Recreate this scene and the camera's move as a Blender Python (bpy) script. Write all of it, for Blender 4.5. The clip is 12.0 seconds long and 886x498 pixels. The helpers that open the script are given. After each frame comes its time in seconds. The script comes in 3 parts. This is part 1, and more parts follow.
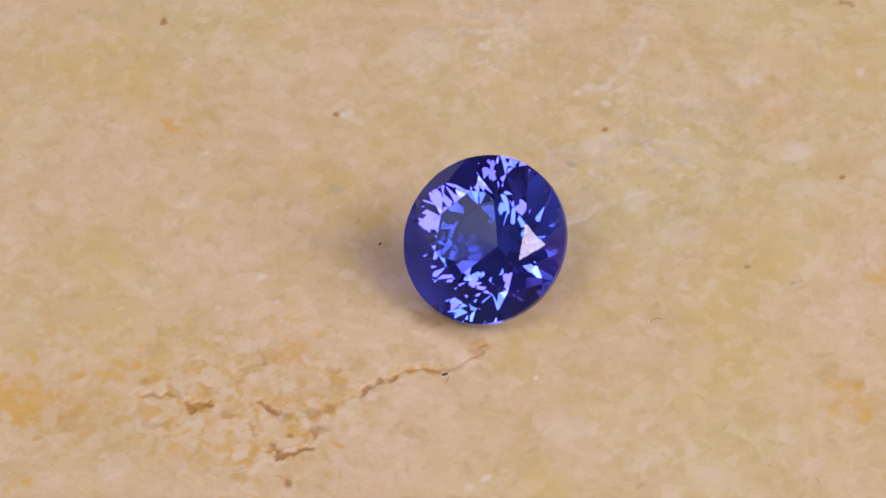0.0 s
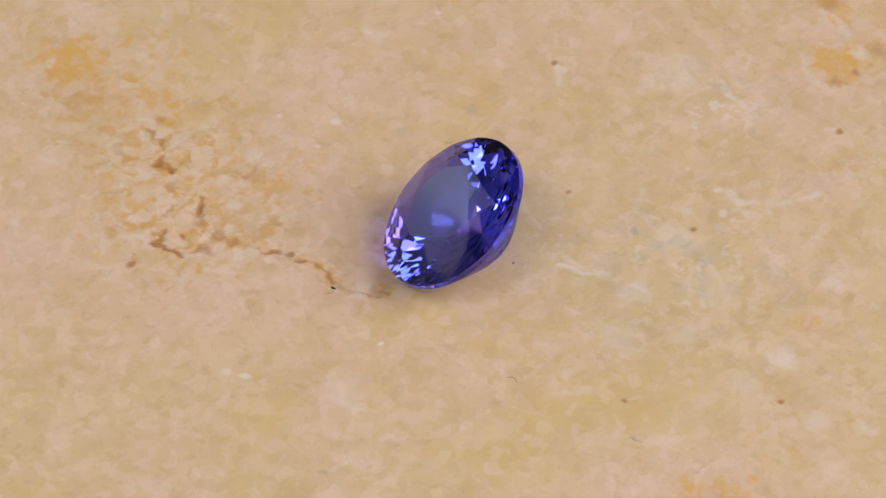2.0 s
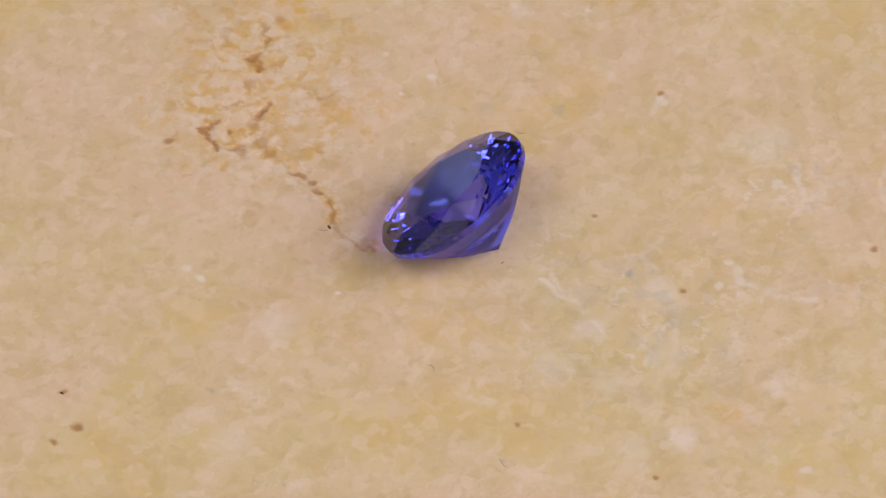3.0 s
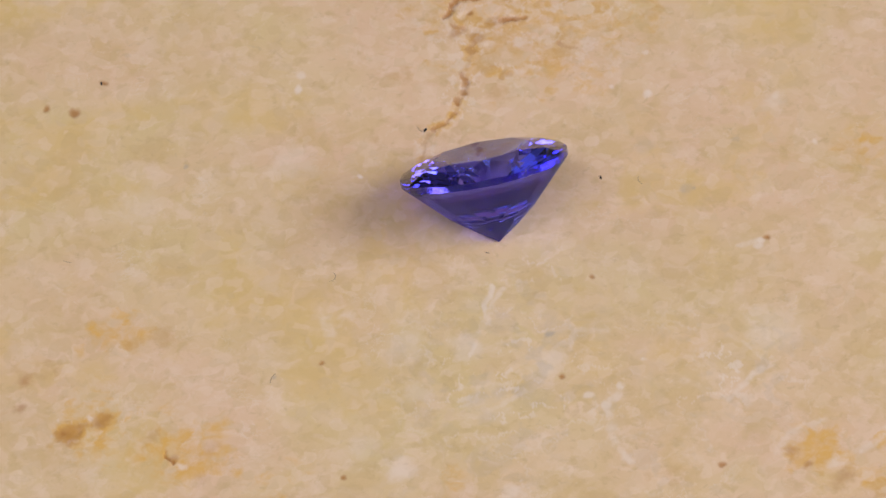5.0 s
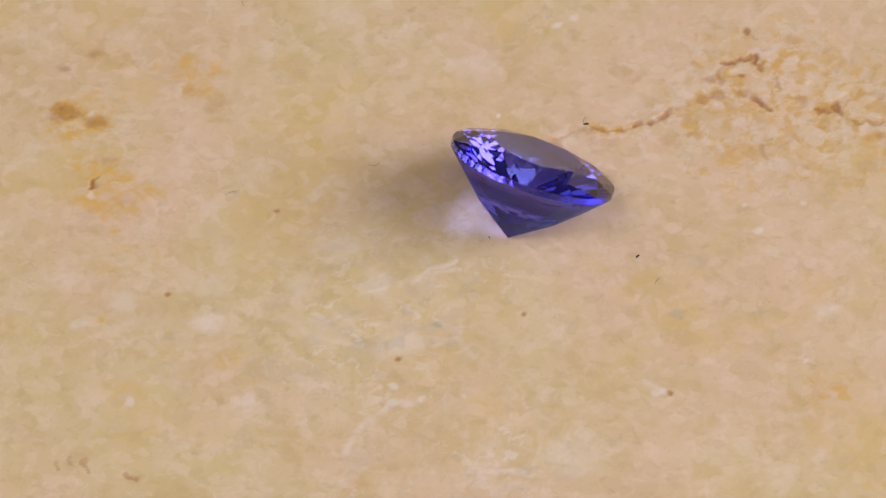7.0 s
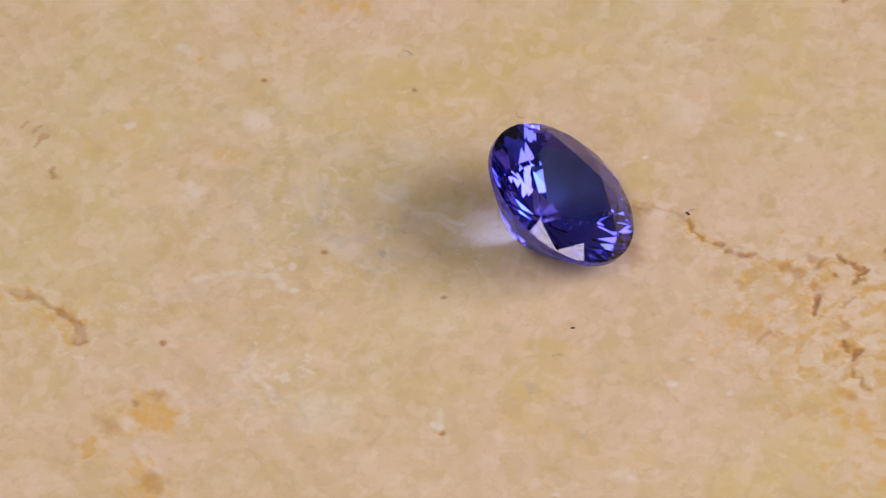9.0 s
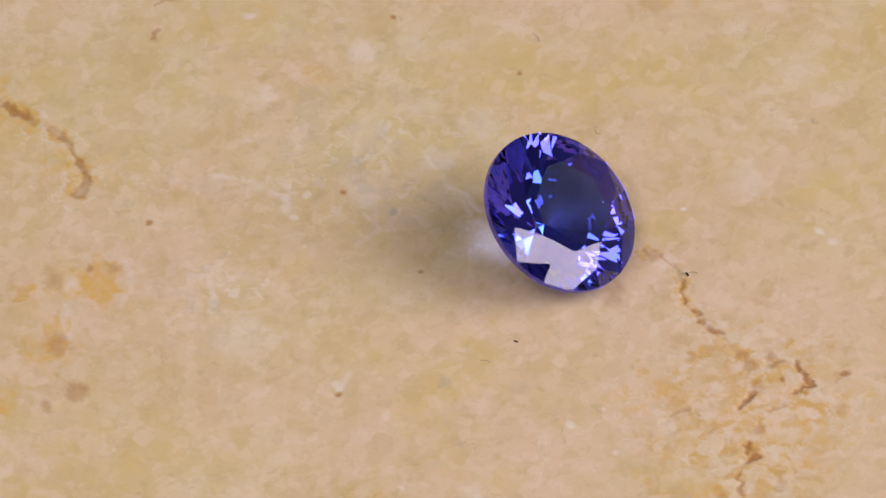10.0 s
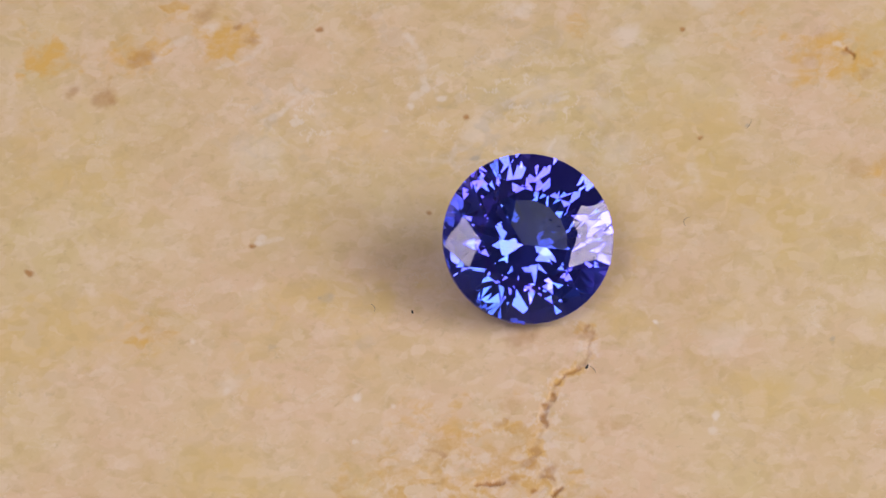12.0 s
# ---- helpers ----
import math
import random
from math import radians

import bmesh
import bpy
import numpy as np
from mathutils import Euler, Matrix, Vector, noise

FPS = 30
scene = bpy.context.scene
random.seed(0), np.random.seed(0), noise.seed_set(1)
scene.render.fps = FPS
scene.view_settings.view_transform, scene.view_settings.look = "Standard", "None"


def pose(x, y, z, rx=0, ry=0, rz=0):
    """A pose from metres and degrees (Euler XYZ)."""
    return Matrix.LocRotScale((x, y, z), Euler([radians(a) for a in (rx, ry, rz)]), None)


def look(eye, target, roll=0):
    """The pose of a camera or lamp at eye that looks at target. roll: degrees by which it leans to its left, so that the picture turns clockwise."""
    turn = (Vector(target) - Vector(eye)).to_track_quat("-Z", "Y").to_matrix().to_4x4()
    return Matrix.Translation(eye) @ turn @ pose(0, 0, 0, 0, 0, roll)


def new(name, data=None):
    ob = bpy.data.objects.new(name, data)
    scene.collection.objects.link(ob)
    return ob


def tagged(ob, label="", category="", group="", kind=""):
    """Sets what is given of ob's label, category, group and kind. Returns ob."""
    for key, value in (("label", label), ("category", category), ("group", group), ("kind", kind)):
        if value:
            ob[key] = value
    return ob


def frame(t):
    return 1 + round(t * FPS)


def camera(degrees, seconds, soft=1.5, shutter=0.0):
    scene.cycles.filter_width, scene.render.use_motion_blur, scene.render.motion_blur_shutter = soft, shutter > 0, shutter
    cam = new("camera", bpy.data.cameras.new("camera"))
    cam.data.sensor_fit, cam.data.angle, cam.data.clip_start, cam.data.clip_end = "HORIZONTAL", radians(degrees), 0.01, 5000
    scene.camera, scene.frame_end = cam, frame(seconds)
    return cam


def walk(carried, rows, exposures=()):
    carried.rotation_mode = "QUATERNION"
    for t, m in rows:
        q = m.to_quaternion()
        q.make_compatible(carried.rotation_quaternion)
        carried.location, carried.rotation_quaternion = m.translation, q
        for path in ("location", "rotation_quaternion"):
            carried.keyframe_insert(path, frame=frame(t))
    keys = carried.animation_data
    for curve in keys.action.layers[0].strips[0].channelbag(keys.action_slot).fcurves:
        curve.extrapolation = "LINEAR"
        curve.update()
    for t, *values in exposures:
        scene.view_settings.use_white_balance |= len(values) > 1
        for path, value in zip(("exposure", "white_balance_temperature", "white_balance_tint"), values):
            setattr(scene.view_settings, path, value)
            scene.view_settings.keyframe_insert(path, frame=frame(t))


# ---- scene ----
MM = 0.001
cam = camera(5.148, 12.0)
EYE, AIM, ROLL = (0.0, -0.31525, 0.33823), (-0.003108, 0.00002, 0.0), -3.355
walk(cam, [(0.0, look(EYE, AIM, ROLL)), (12.0, look(EYE, AIM, ROLL))])

# ---------------------------------------------------------------- light
world = bpy.data.worlds.new("world")
world.use_nodes = True
scene.world = world
scene.cycles.caustics_refractive, scene.cycles.caustics_reflective, scene.cycles.blur_glossy = True, True, 0.0
world.node_tree.nodes["Background"].inputs[0].default_value = (0.9, 0.92, 1.0, 1)
world.node_tree.nodes["Background"].inputs[1].default_value = 0.05


def around(az, el, d):
    """A place d metres from the gem, by azimuth and height in degrees."""
    a, e = radians(az), radians(el)
    return Vector((d * math.cos(e) * math.cos(a), d * math.cos(e) * math.sin(a), d * math.sin(e)))


def softbox(name, az, el, d, w, h, watts, colour):
    lamp = bpy.data.lights.new(name, "AREA")
    lamp.shape, lamp.size, lamp.size_y, lamp.energy, lamp.color = "RECTANGLE", w, h, watts, colour
    ob = new(name, lamp)
    ob.matrix_world = look(around(az, el, d), (0, 0, 0))
    return ob


LIGHT = (1.0, 0.957, 1.0)
softbox("softbox_key", -17, 36, 0.70, 0.46, 0.42, 4.42, LIGHT)
softbox("softbox_fill", -137, 60, 0.70, 0.22, 0.19, 0.70, LIGHT)
softbox("softbox_side", 155, 30, 0.74, 0.66, 0.38, 0.36, LIGHT)
softbox("softbox_low", -151, 10, 0.55, 0.07, 0.05, 0.15, LIGHT)
# small panels round the lens
for az, el, side, watts in ((-112, 62, 0.15, 0.39), (-113, 42, 0.13, 0.26), (-60, 43, 0.15, 0.35), (-80, 64, 0.10, 0.13)):
    softbox("lens_panel", az, el, 0.62, side, side, watts, LIGHT)

# ---------------------------------------------------------------- materials


class Nodes:
    """A short way to write a node material."""

    def __init__(self, name):
        self.mat = bpy.data.materials.new(name)
        self.mat.use_nodes = True
        self.tree = self.mat.node_tree
        self.bsdf = self.tree.nodes["Principled BSDF"]

    def add(self, kind, **values):
        n = self.tree.nodes.new("ShaderNode" + kind)
        for k, v in values.items():
            if k == "operation":
                n.operation = v
            elif k == "blend":
                n.data_type, n.blend_type = "RGBA", v
            elif k == "attribute":
                n.attribute_name = v
            else:
                raise ValueError(k)
        return n

    def link(self, a, b):
        self.tree.links.new(a, b)

    def noise(self, vec, scale, detail=6.0, rough=0.55, distort=0.0):
        n = self.add("TexNoise")
        n.inputs["Scale"].default_value = scale
        n.inputs["Detail"].default_value = detail
        n.inputs["Roughness"].default_value = rough
        n.inputs["Distortion"].default_value = distort
        self.link(vec, n.inputs["Vector"])
        return n.outputs["Fac"]

    def ramp(self, fac, lo, hi, out0=0.0, out1=1.0):
        n = self.add("MapRange")
        n.interpolation_type = "SMOOTHSTEP"
        for i, v in zip((1, 2, 3, 4), (lo, hi, out0, out1)):
            n.inputs[i].default_value = v
        self.link(fac, n.inputs[0])
        return n.outputs[0]

    def math(self, op, a, b):
        n = self.add("Math", operation=op)
        for i, v in enumerate((a, b)):
            if isinstance(v, (int, float)):
                n.inputs[i].default_value = v
            else:
                self.link(v, n.inputs[i])
        return n.outputs[0]

    def mix(self, fac, a, b, blend="MIX"):
        n = self.add("Mix", blend=blend)
        for i, v in ((0, fac), (6, a), (7, b)):
            if isinstance(v, (int, float)):
                n.inputs[i].default_value = v
            elif isinstance(v, tuple):
                n.inputs[i].default_value = (*v, 1)
            else:
                self.link(v, n.inputs[i])
        return n.outputs[2]

    def attr(self, name):
        return self.add("Attribute", attribute=name).outputs["Fac"]


def travertine():
    m = Nodes("honed_travertine")
    vec = m.add("TexCoord").outputs["Object"]
    # a bent copy of the coordinates, for ragged patch edges
    bend = m.add("TexNoise")
    bend.inputs["Scale"].default_value, bend.inputs["Detail"].default_value = 700, 4
    m.link(vec, bend.inputs["Vector"])
    off = m.add("VectorMath", operation="SCALE")
    m.link(bend.outputs["Color"], off.inputs[0])
    off.inputs["Scale"].default_value = 0.0013
    bent = m.add("VectorMath", operation="ADD")
    m.link(vec, bent.inputs[0])
    m.link(off.outputs[0], bent.inputs[1])
    bent = bent.outputs[0]

    def cells(scale):
        v = m.add("TexVoronoi")
        v.feature = "SMOOTH_F1"
        v.inputs["Scale"].default_value = scale
        v.inputs["Smoothness"].default_value = 0.55
        m.link(bent, v.inputs["Vector"])
        sep = m.add("SeparateColor")
        m.link(v.outputs["Color"], sep.inputs[0])
        return sep.outputs[0], sep.outputs[1]

    big_a, big_b = cells(420)
    # broad drift between a yellow and a pink cream
    drift = m.math("ADD", m.noise(vec, 85, 5), m.math("MULTIPLY", m.attr("blush"), 0.28))
    col = m.mix(m.ramp(drift, 0.34, 0.66), (0.602, 0.468, 0.240), (0.645, 0.455, 0.295))
    # soft crystalline patches
    col = m.mix(m.ramp(big_a, 0.42, 1.0, 0, 0.34), col, (0.68, 0.505, 0.345))
    col = m.mix(m.ramp(big_b, 0.46, 1.0, 0, 0.42), col, (0.575, 0.43, 0.21))
    col = m.mix(m.ramp(m.noise(vec, 620, 5, 0.55, 0.4), 0.50, 0.66, 0, 0.40), col, (0.72, 0.56, 0.43))
    col = m.mix(m.ramp(m.noise(vec, 1050, 5, 0.6, 0.3), 0.53, 0.70, 0, 0.45), col, (0.49, 0.35, 0.17))
    # tan clouds and thin greyish dashes
    col = m.mix(m.ramp(m.noise(bent, 330, 7, 0.62), 0.50, 0.70, 0, 0.60), col, (0.545, 0.385, 0.175))
    col = m.mix(m.ramp(m.noise(bent, 480, 6, 0.6, 0.8), 0.56, 0.70, 0, 0.34), col, (0.74, 0.60, 0.47))
    col = m.mix(m.ramp(m.noise(vec, 1300, 5, 0.65, 1.5), 0.645, 0.70, 0, 0.22), col, (0.40, 0.32, 0.22))
    col = m.mix(m.ramp(m.noise(bent, 2300, 4, 0.6), 0.60, 0.70, 0, 0.24), col, (0.74, 0.62, 0.48))
    col = m.mix(m.ramp(m.noise(vec, 1900, 4, 0.6, 0.5), 0.58, 0.72, 0, 0.36), col, (0.44, 0.32, 0.17))
    col = m.mix(m.ramp(m.noise(bent, 130, 6, 0.65), 0.50, 0.66, 0, 0.60), col, (0.62, 0.435, 0.165))
    line = m.math("ABSOLUTE", m.math("SUBTRACT", m.noise(bent, 420, 6, 0.65), 0.5), 0.0)
    thin = m.math("MULTIPLY", m.ramp(line, 0.004, 0.016, 1, 0), m.ramp(m.noise(vec, 190, 3), 0.54, 0.68, 0, 0.24))
    col = m.mix(thin, col, (0.72, 0.65, 0.56))
    # flakes with crisp, angular edges
    chips = m.add("TexVoronoi")
    chips.feature = "SMOOTH_F1"
    chips.inputs["Scale"].default_value, chips.inputs["Smoothness"].default_value = 760, 0.40
    m.link(bent, chips.inputs["Vector"])
    chip = m.add("SeparateColor")
    m.link(chips.outputs["Color"], chip.inputs[0])
    col = m.mix(m.ramp(chip.outputs[0], 0.55, 0.95, 0, 0.24), col, (0.73, 0.545, 0.395))
    col = m.mix(m.ramp(chip.outputs[1], 0.55, 0.95, 0, 0.24), col, (0.55, 0.395, 0.17))
    small = m.add("TexVoronoi")
    small.feature = "SMOOTH_F1"
    small.inputs["Scale"].default_value, small.inputs["Smoothness"].default_value = 1700, 0.5
    m.link(bent, small.inputs["Vector"])
    bits = m.add("SeparateColor")
    m.link(small.outputs["Color"], bits.inputs[0])
    col = m.mix(m.ramp(bits.outputs[0], 0.50, 0.95, 0, 0.30), col, (0.74, 0.585, 0.44))
    col = m.mix(m.ramp(bits.outputs[1], 0.50, 0.95, 0, 0.28), col, (0.50, 0.36, 0.175))
    flake = m.math("ADD", m.math("MULTIPLY", bits.outputs[2], 0.40), m.math("MULTIPLY", m.noise(bent, 1700, 5, 0.62), 0.9))

    def broken(name, strength):
        """A stain that breaks up into flakes towards its rim."""
        field = m.attr(name)
        torn = m.ramp(m.math("ADD", m.math("MULTIPLY", field, 0.7), flake), 0.75, 1.40, 0, strength)
        return m.math("MULTIPLY", torn, m.ramp(field, 0.02, 0.30))

    # stains that belong to their places
    edge = m.ramp(m.noise(bent, 1500, 4, 0.6), 0.25, 0.75, 0.55, 1.2)
    col = m.mix(broken("ochre", 0.84), col, (0.63, 0.365, 0.08))
    col = m.mix(broken("tan", 0.56), col, (0.50, 0.31, 0.13))
    col = m.mix(m.attr("pale"), col, (0.74, 0.645, 0.56))
    col = m.mix(m.math("MULTIPLY", m.attr("grey"), edge), col, (0.33, 0.30, 0.27))
    # brown marks, together with painted crack shade and the gem's contact shadow
    col = m.mix(m.attr("rust"), col, (0.32, 0.128, 0.022))
    m.link(col, m.bsdf.inputs["Base Color"])
    m.link(m.ramp(m.noise(vec, 900, 4), 0.3, 0.7, 0.45, 0.65), m.bsdf.inputs["Roughness"])
    m.bsdf.inputs["Specular IOR Level"].default_value = 0.35
    bump = m.add("Bump")
    bump.inputs["Strength"].default_value, bump.inputs["Distance"].default_value = 0.6, 0.00004
    m.link(m.math("ADD", m.noise(bent, 1400, 6, 0.65), m.math("MULTIPLY", bits.outputs[0], 0.5)), bump.inputs["Height"])
    m.link(bump.outputs[0], m.bsdf.inputs["Normal"])
    return m.mat


def plain(name, colour, rough=0.8):
    m = Nodes(name)
    vec = m.add("TexCoord").outputs["Object"]
    dark = tuple(c * 0.9 for c in colour)
    m.link(m.mix(m.ramp(m.noise(vec, 3.0), 0.3, 0.7), dark, colour), m.bsdf.inputs["Base Color"])
    m.bsdf.inputs["Roughness"].default_value = rough
    return m.mat


def zoned(m, near, far):
    """Two body colours in soft zones, as the stone shows when it turns."""
    vec = m.add("TexCoord").outputs["Object"]
    return m.mix(m.ramp(m.noise(vec, 220, 2), 0.40, 0.62), near, far)


def gem_glass(name, near, far, rough, sheen):
    """Clear coloured stone with a bright outer polish."""
    m = Nodes(name)
    b = m.bsdf
    m.link(zoned(m, near, far), b.inputs["Base Color"])
    b.inputs["Roughness"].default_value = rough
    b.inputs["IOR"].default_value = 1.69
    b.inputs["Transmission Weight"].default_value = 1.0
    b.inputs["Specular Tint"].default_value = (*sheen, 1)
    return m.mat


def gem_depths(name, clear, near, far):
    """The lower facets: light that leaves takes one colour, light thrown back on its longer way takes a deeper one."""
    m = Nodes(name)
    m.tree.nodes.remove(m.bsdf)
    out = m.tree.nodes["Material Output"]
    bend = m.add("BsdfRefraction")
    bend.inputs["Color"].default_value = (*clear, 1)
    bend.inputs["Roughness"].default_value, bend.inputs["IOR"].default_value = 0.0, 1.69
    back = m.add("BsdfGlossy")
    back.inputs["Roughness"].default_value = 0.0
    m.link(zoned(m, near, far), back.inputs["Color"])
    polish = m.add("Fresnel")
    polish.inputs["IOR"].default_value = 1.69
    mix = m.add("MixShader")
    m.link(polish.outputs[0], mix.inputs[0])
    m.link(bend.outputs[0], mix.inputs[1])
    m.link(back.outputs[0], mix.inputs[2])
    m.link(mix.outputs[0], out.inputs["Surface"])
    return m.mat


def gem_rim(name):
    """The ground edge: clear violet with frosted patches."""
    m = Nodes(name)
    b = m.bsdf
    vec = m.add("TexCoord").outputs["Object"]
    frost = m.ramp(m.noise(vec, 900, 3), 0.42, 0.60)
    m.link(m.mix(frost, (0.13, 0.06, 0.90), (0.18, 0.14, 0.92)), b.inputs["Base Color"])
    m.link(m.ramp(frost, 0, 1, 0.08, 0.20), b.inputs["Roughness"])
    b.inputs["IOR"].default_value = 1.69
    b.inputs["Transmission Weight"].default_value = 1.0
    b.inputs["Specular Tint"].default_value = (0.85, 0.85, 1.0, 1)
    bump = m.add("Bump")
    bump.inputs["Strength"].default_value, bump.inputs["Distance"].default_value = 0.5, 0.00004
    m.link(m.noise(vec, 5200, 3), bump.inputs["Height"])
    m.link(bump.outputs[0], b.inputs["Normal"])
    return m.mat


STONE = travertine()
GEM = gem_glass("violet_blue_gem_crown", (0.48, 0.46, 0.99), (0.54, 0.44, 0.99), 0.0, (0.90, 0.82, 1.0))
GEM_TABLE = gem_glass("blue_gem_table", (0.31, 0.78, 0.99), (0.38, 0.70, 0.99), 0.0, (0.90, 0.82, 1.0))
PAVILION = gem_depths("violet_blue_gem_pavilion", (0.38, 0.37, 0.88), (0.39, 0.48, 0.97), (0.45, 0.40, 0.97))
GIRDLE = gem_rim("frosted_gem_girdle")
PAINT = plain("grey_wall_paint", (0.36, 0.34, 0.38))
WHITE = plain("white_wall_paint", (0.72, 0.70, 0.74))
DIM = plain("dark_grey_wall_paint", (0.15, 0.135, 0.16))
BENCH = plain("pale_bench", (0.40, 0.38, 0.37))

# ---------------------------------------------------------------- structure


def mesh_object(name, verts, faces, mat, parent=None):
    me = bpy.data.meshes.new(name)
    me.from_pydata([tuple(v) for v in verts], [], faces)
    me.materials.append(mat)
    me.update()
    ob = new(name, me)
    ob.parent = parent
    return ob


def box(name, lo, hi, mat):
    bm = bmesh.new()
    bmesh.ops.create_cube(bm, size=1, matrix=Matrix.LocRotScale(
        (Vector(lo) + Vector(hi)) / 2, None, Vector(hi) - Vector(lo)))
    me = bpy.data.meshes.new(name)
    bm.to_mesh(me)
    bm.free()
    me.materials.append(mat)
    return tagged(new(name, me), kind="structure")


THICK = 0.012
# unseen closing walls; white ones added as bounce, dark one to dim gem reflections
box("floor", (-0.9, -0.9, -THICK - 0.1), (0.9, 0.9, -THICK), BENCH)
box("ceiling", (-0.9, -0.9, 0.9), (0.9, 0.9, 1.0), PAINT)
box("wall_north", (-0.9, 0.8, -THICK), (0.9, 0.9, 0.9), DIM)
box("wall_south", (-0.9, -0.9, -THICK), (0.9, -0.8, 0.9), WHITE)
box("wall_east", (0.8, -0.8, -THICK), (0.9, 0.8, 0.9), PAINT)
box("wall_west", (-0.9, -0.8, -THICK), (-0.8, 0.8, 0.9), WHITE)

# ---------------------------------------------------------------- the slab


# the chain of open cracks, in mm on the slab: places, half width, depth
CRACKS = [
    ([(-1.6, -6.2), (-1.9, -6.8)], 0.24, 0.16),
    ([(-1.9, -6.8), (-2.7, -7.5), (-3.7, -7.7), (-4.5, -7.4), (-5.2, -7.5), (-5.8, -8.0)], 0.16, 0.15),
    ([(-5.8, -8.0), (-6.4, -8.2), (-6.8, -8.6), (-7.3, -8.8)], 0.30, 0.28),
    ([(-7.3, -8.8), (-8.4, -9.3), (-9.2, -10.1), (-9.5, -11.0), (-9.65, -11.8)], 0.17, 0.15),
    ([(-9.65, -12.1), (-10.3, -12.1), (-10.9, -12.45), (-11.35, -11.6)], 0.26, 0.34),
]
CRACKS += [
    ([(-9.5, -10.6), (-10.5, -10.1), (-11.2, -9.8)], 0.13, 0.10),
    ([(-11.15, -9.85), (-11.9, -9.0)], 0.23, 0.32),
    ([(-14.2, -8.9), (-15.1, -9.1), (-15.4, -8.6)], 0.26, 0.30),
    ([(-15.4, -8.6), (-16.1, -8.35), (-17.3, -8.15)], 0.20, 0.24),
    ([(-9.6, -9.9), (-11.2, -9.4), (-12.3, -8.8)], 0.12, 0.06),
    ([(13.5, 22.8), (12.6, 22.0), (11.9, 21.35)], 0.36, 0.34),
    ([(11.9, 21.35), (11.3, 20.4), (9.8, 19.5), (8.5, 19.2)], 0.28, 0.28),
    ([(8.5, 19.2), (7.5, 19.2), (6.8, 19.9)], 0.38, 0.34),
    ([(21.9, -8.8), (20.6, -8.0), (19.7, -7.8)], 0.26, 0.14),
]
# where the cracks lie open and brown, wall shade painted in: places, half width, strength
SCARS = [
    ([(-9.6, -12.05), (-10.2, -12.1)], 0.20, 0.95), ([(-10.5, -12.3), (-11.0, -12.45), (-11.35, -11.75)], 0.22, 0.95),
    ([(-9.45, -11.3), (-9.6, -10.9)], 0.20, 0.6), ([(-11.2, -9.85), (-11.95, -9.0)], 0.20, 0.95),
    ([(-14.15, -8.95), (-14.8, -8.9)], 0.16, 0.9), ([(-15.1, -9.25), (-15.4, -8.65)], 0.26, 0.9),
]
SCARS += [
    ([(-15.9, -8.35), (-17.3, -8.15)], 0.15, 0.75), ([(-5.65, -7.9), (-5.85, -7.95)], 0.18, 0.85),
    ([(-6.4, -8.1), (-6.9, -8.45), (-7.25, -8.8)], 0.20, 0.85), ([(-3.7, -7.6), (-4.6, -7.4), (-5.0, -7.45)], 0.15, 0.65),
]
SCARS += [
    ([(19.72, -4.0), (19.85, -3.4)], 0.11, 0.98), ([(-2.1, -7.1), (-3.4, -7.65)], 0.10, 0.5), ([(-1.5, -6.2), (-1.9, -6.85)], 0.20, 0.55),
    ([(-8.5, -9.3), (-9.1, -9.9)], 0.12, 0.45), ([(21.9, -8.8), (21.4, -8.4)], 0.25, 0.6),
]
SCARS += [
    ([(20.5, -8.05), (19.6, -7.7)], 0.20, 0.35), ([(13.2, 22.5), (12.2, 21.6)], 0.32, 0.8),
    ([(10.6, 20.0), (9.0, 19.3), (7.8, 19.2)], 0.2, 0.7), ([(7.9, 19.2), (7.1, 19.4), (6.8, 19.9)], 0.32, 0.7),
    ([(20.3, 13.9), (20.1, 14.4)], 0.12, 0.5), ([(19.6, 13.7), (19.4, 14.2)], 0.12, 0.5),
    ([(19.0, 13.8), (18.7, 14.5)], 0.13, 0.55), ([(16.9, 14.5), (16.5, 15.0)], 0.16, 0.6),
    ([(-12.0, -5.7), (-11.7, -6.5)], 0.10, 0.4), ([(-11.2, -13.5), (-10.6, -14.2)], 0.12, 0.35),
    ([(-12.0, -11.0), (-12.3, -10.4)], 0.18, 0.35), ([(-13.2, -9.8), (-13.5, -9.3)], 0.2, 0.35),
    ([(-8.0, -7.4), (-8.5, -7.2)], 0.15, 0.3), ([(-16.6, -10.2), (-17.2, -9.9)], 0.2, 0.3),
]
# round pits: x, y, radius, depth
PITS = [
    (11.0, -2.15, 0.16, 0.25), (-1.0, 4.3, 0.20, 0.22), (4.75, 7.35, 0.24, 0.2), (-7.95, 9.1, 0.22, 0.25),
    (3.8, -22.1, 0.22, 0.3), (6.15, -21.8, 0.32, 0.2), (6.75, -23.0, 0.28, 0.2), 
    (21.8, -8.7, 0.24, 0.3), (4.5, 16.5, 0.2, 0.2), (15.8, 3.3, 0.2, 0.2), (-16.0, 15.8, 0.25, 0.2),
    (-6.3, -8.0, 0.22, 0.25), (-15.2, -9.1, 0.3, 0.3), (-10.6, -11.3, 0.18, 0.15), (-10.7, -14.1, 0.3, 0.12),
]
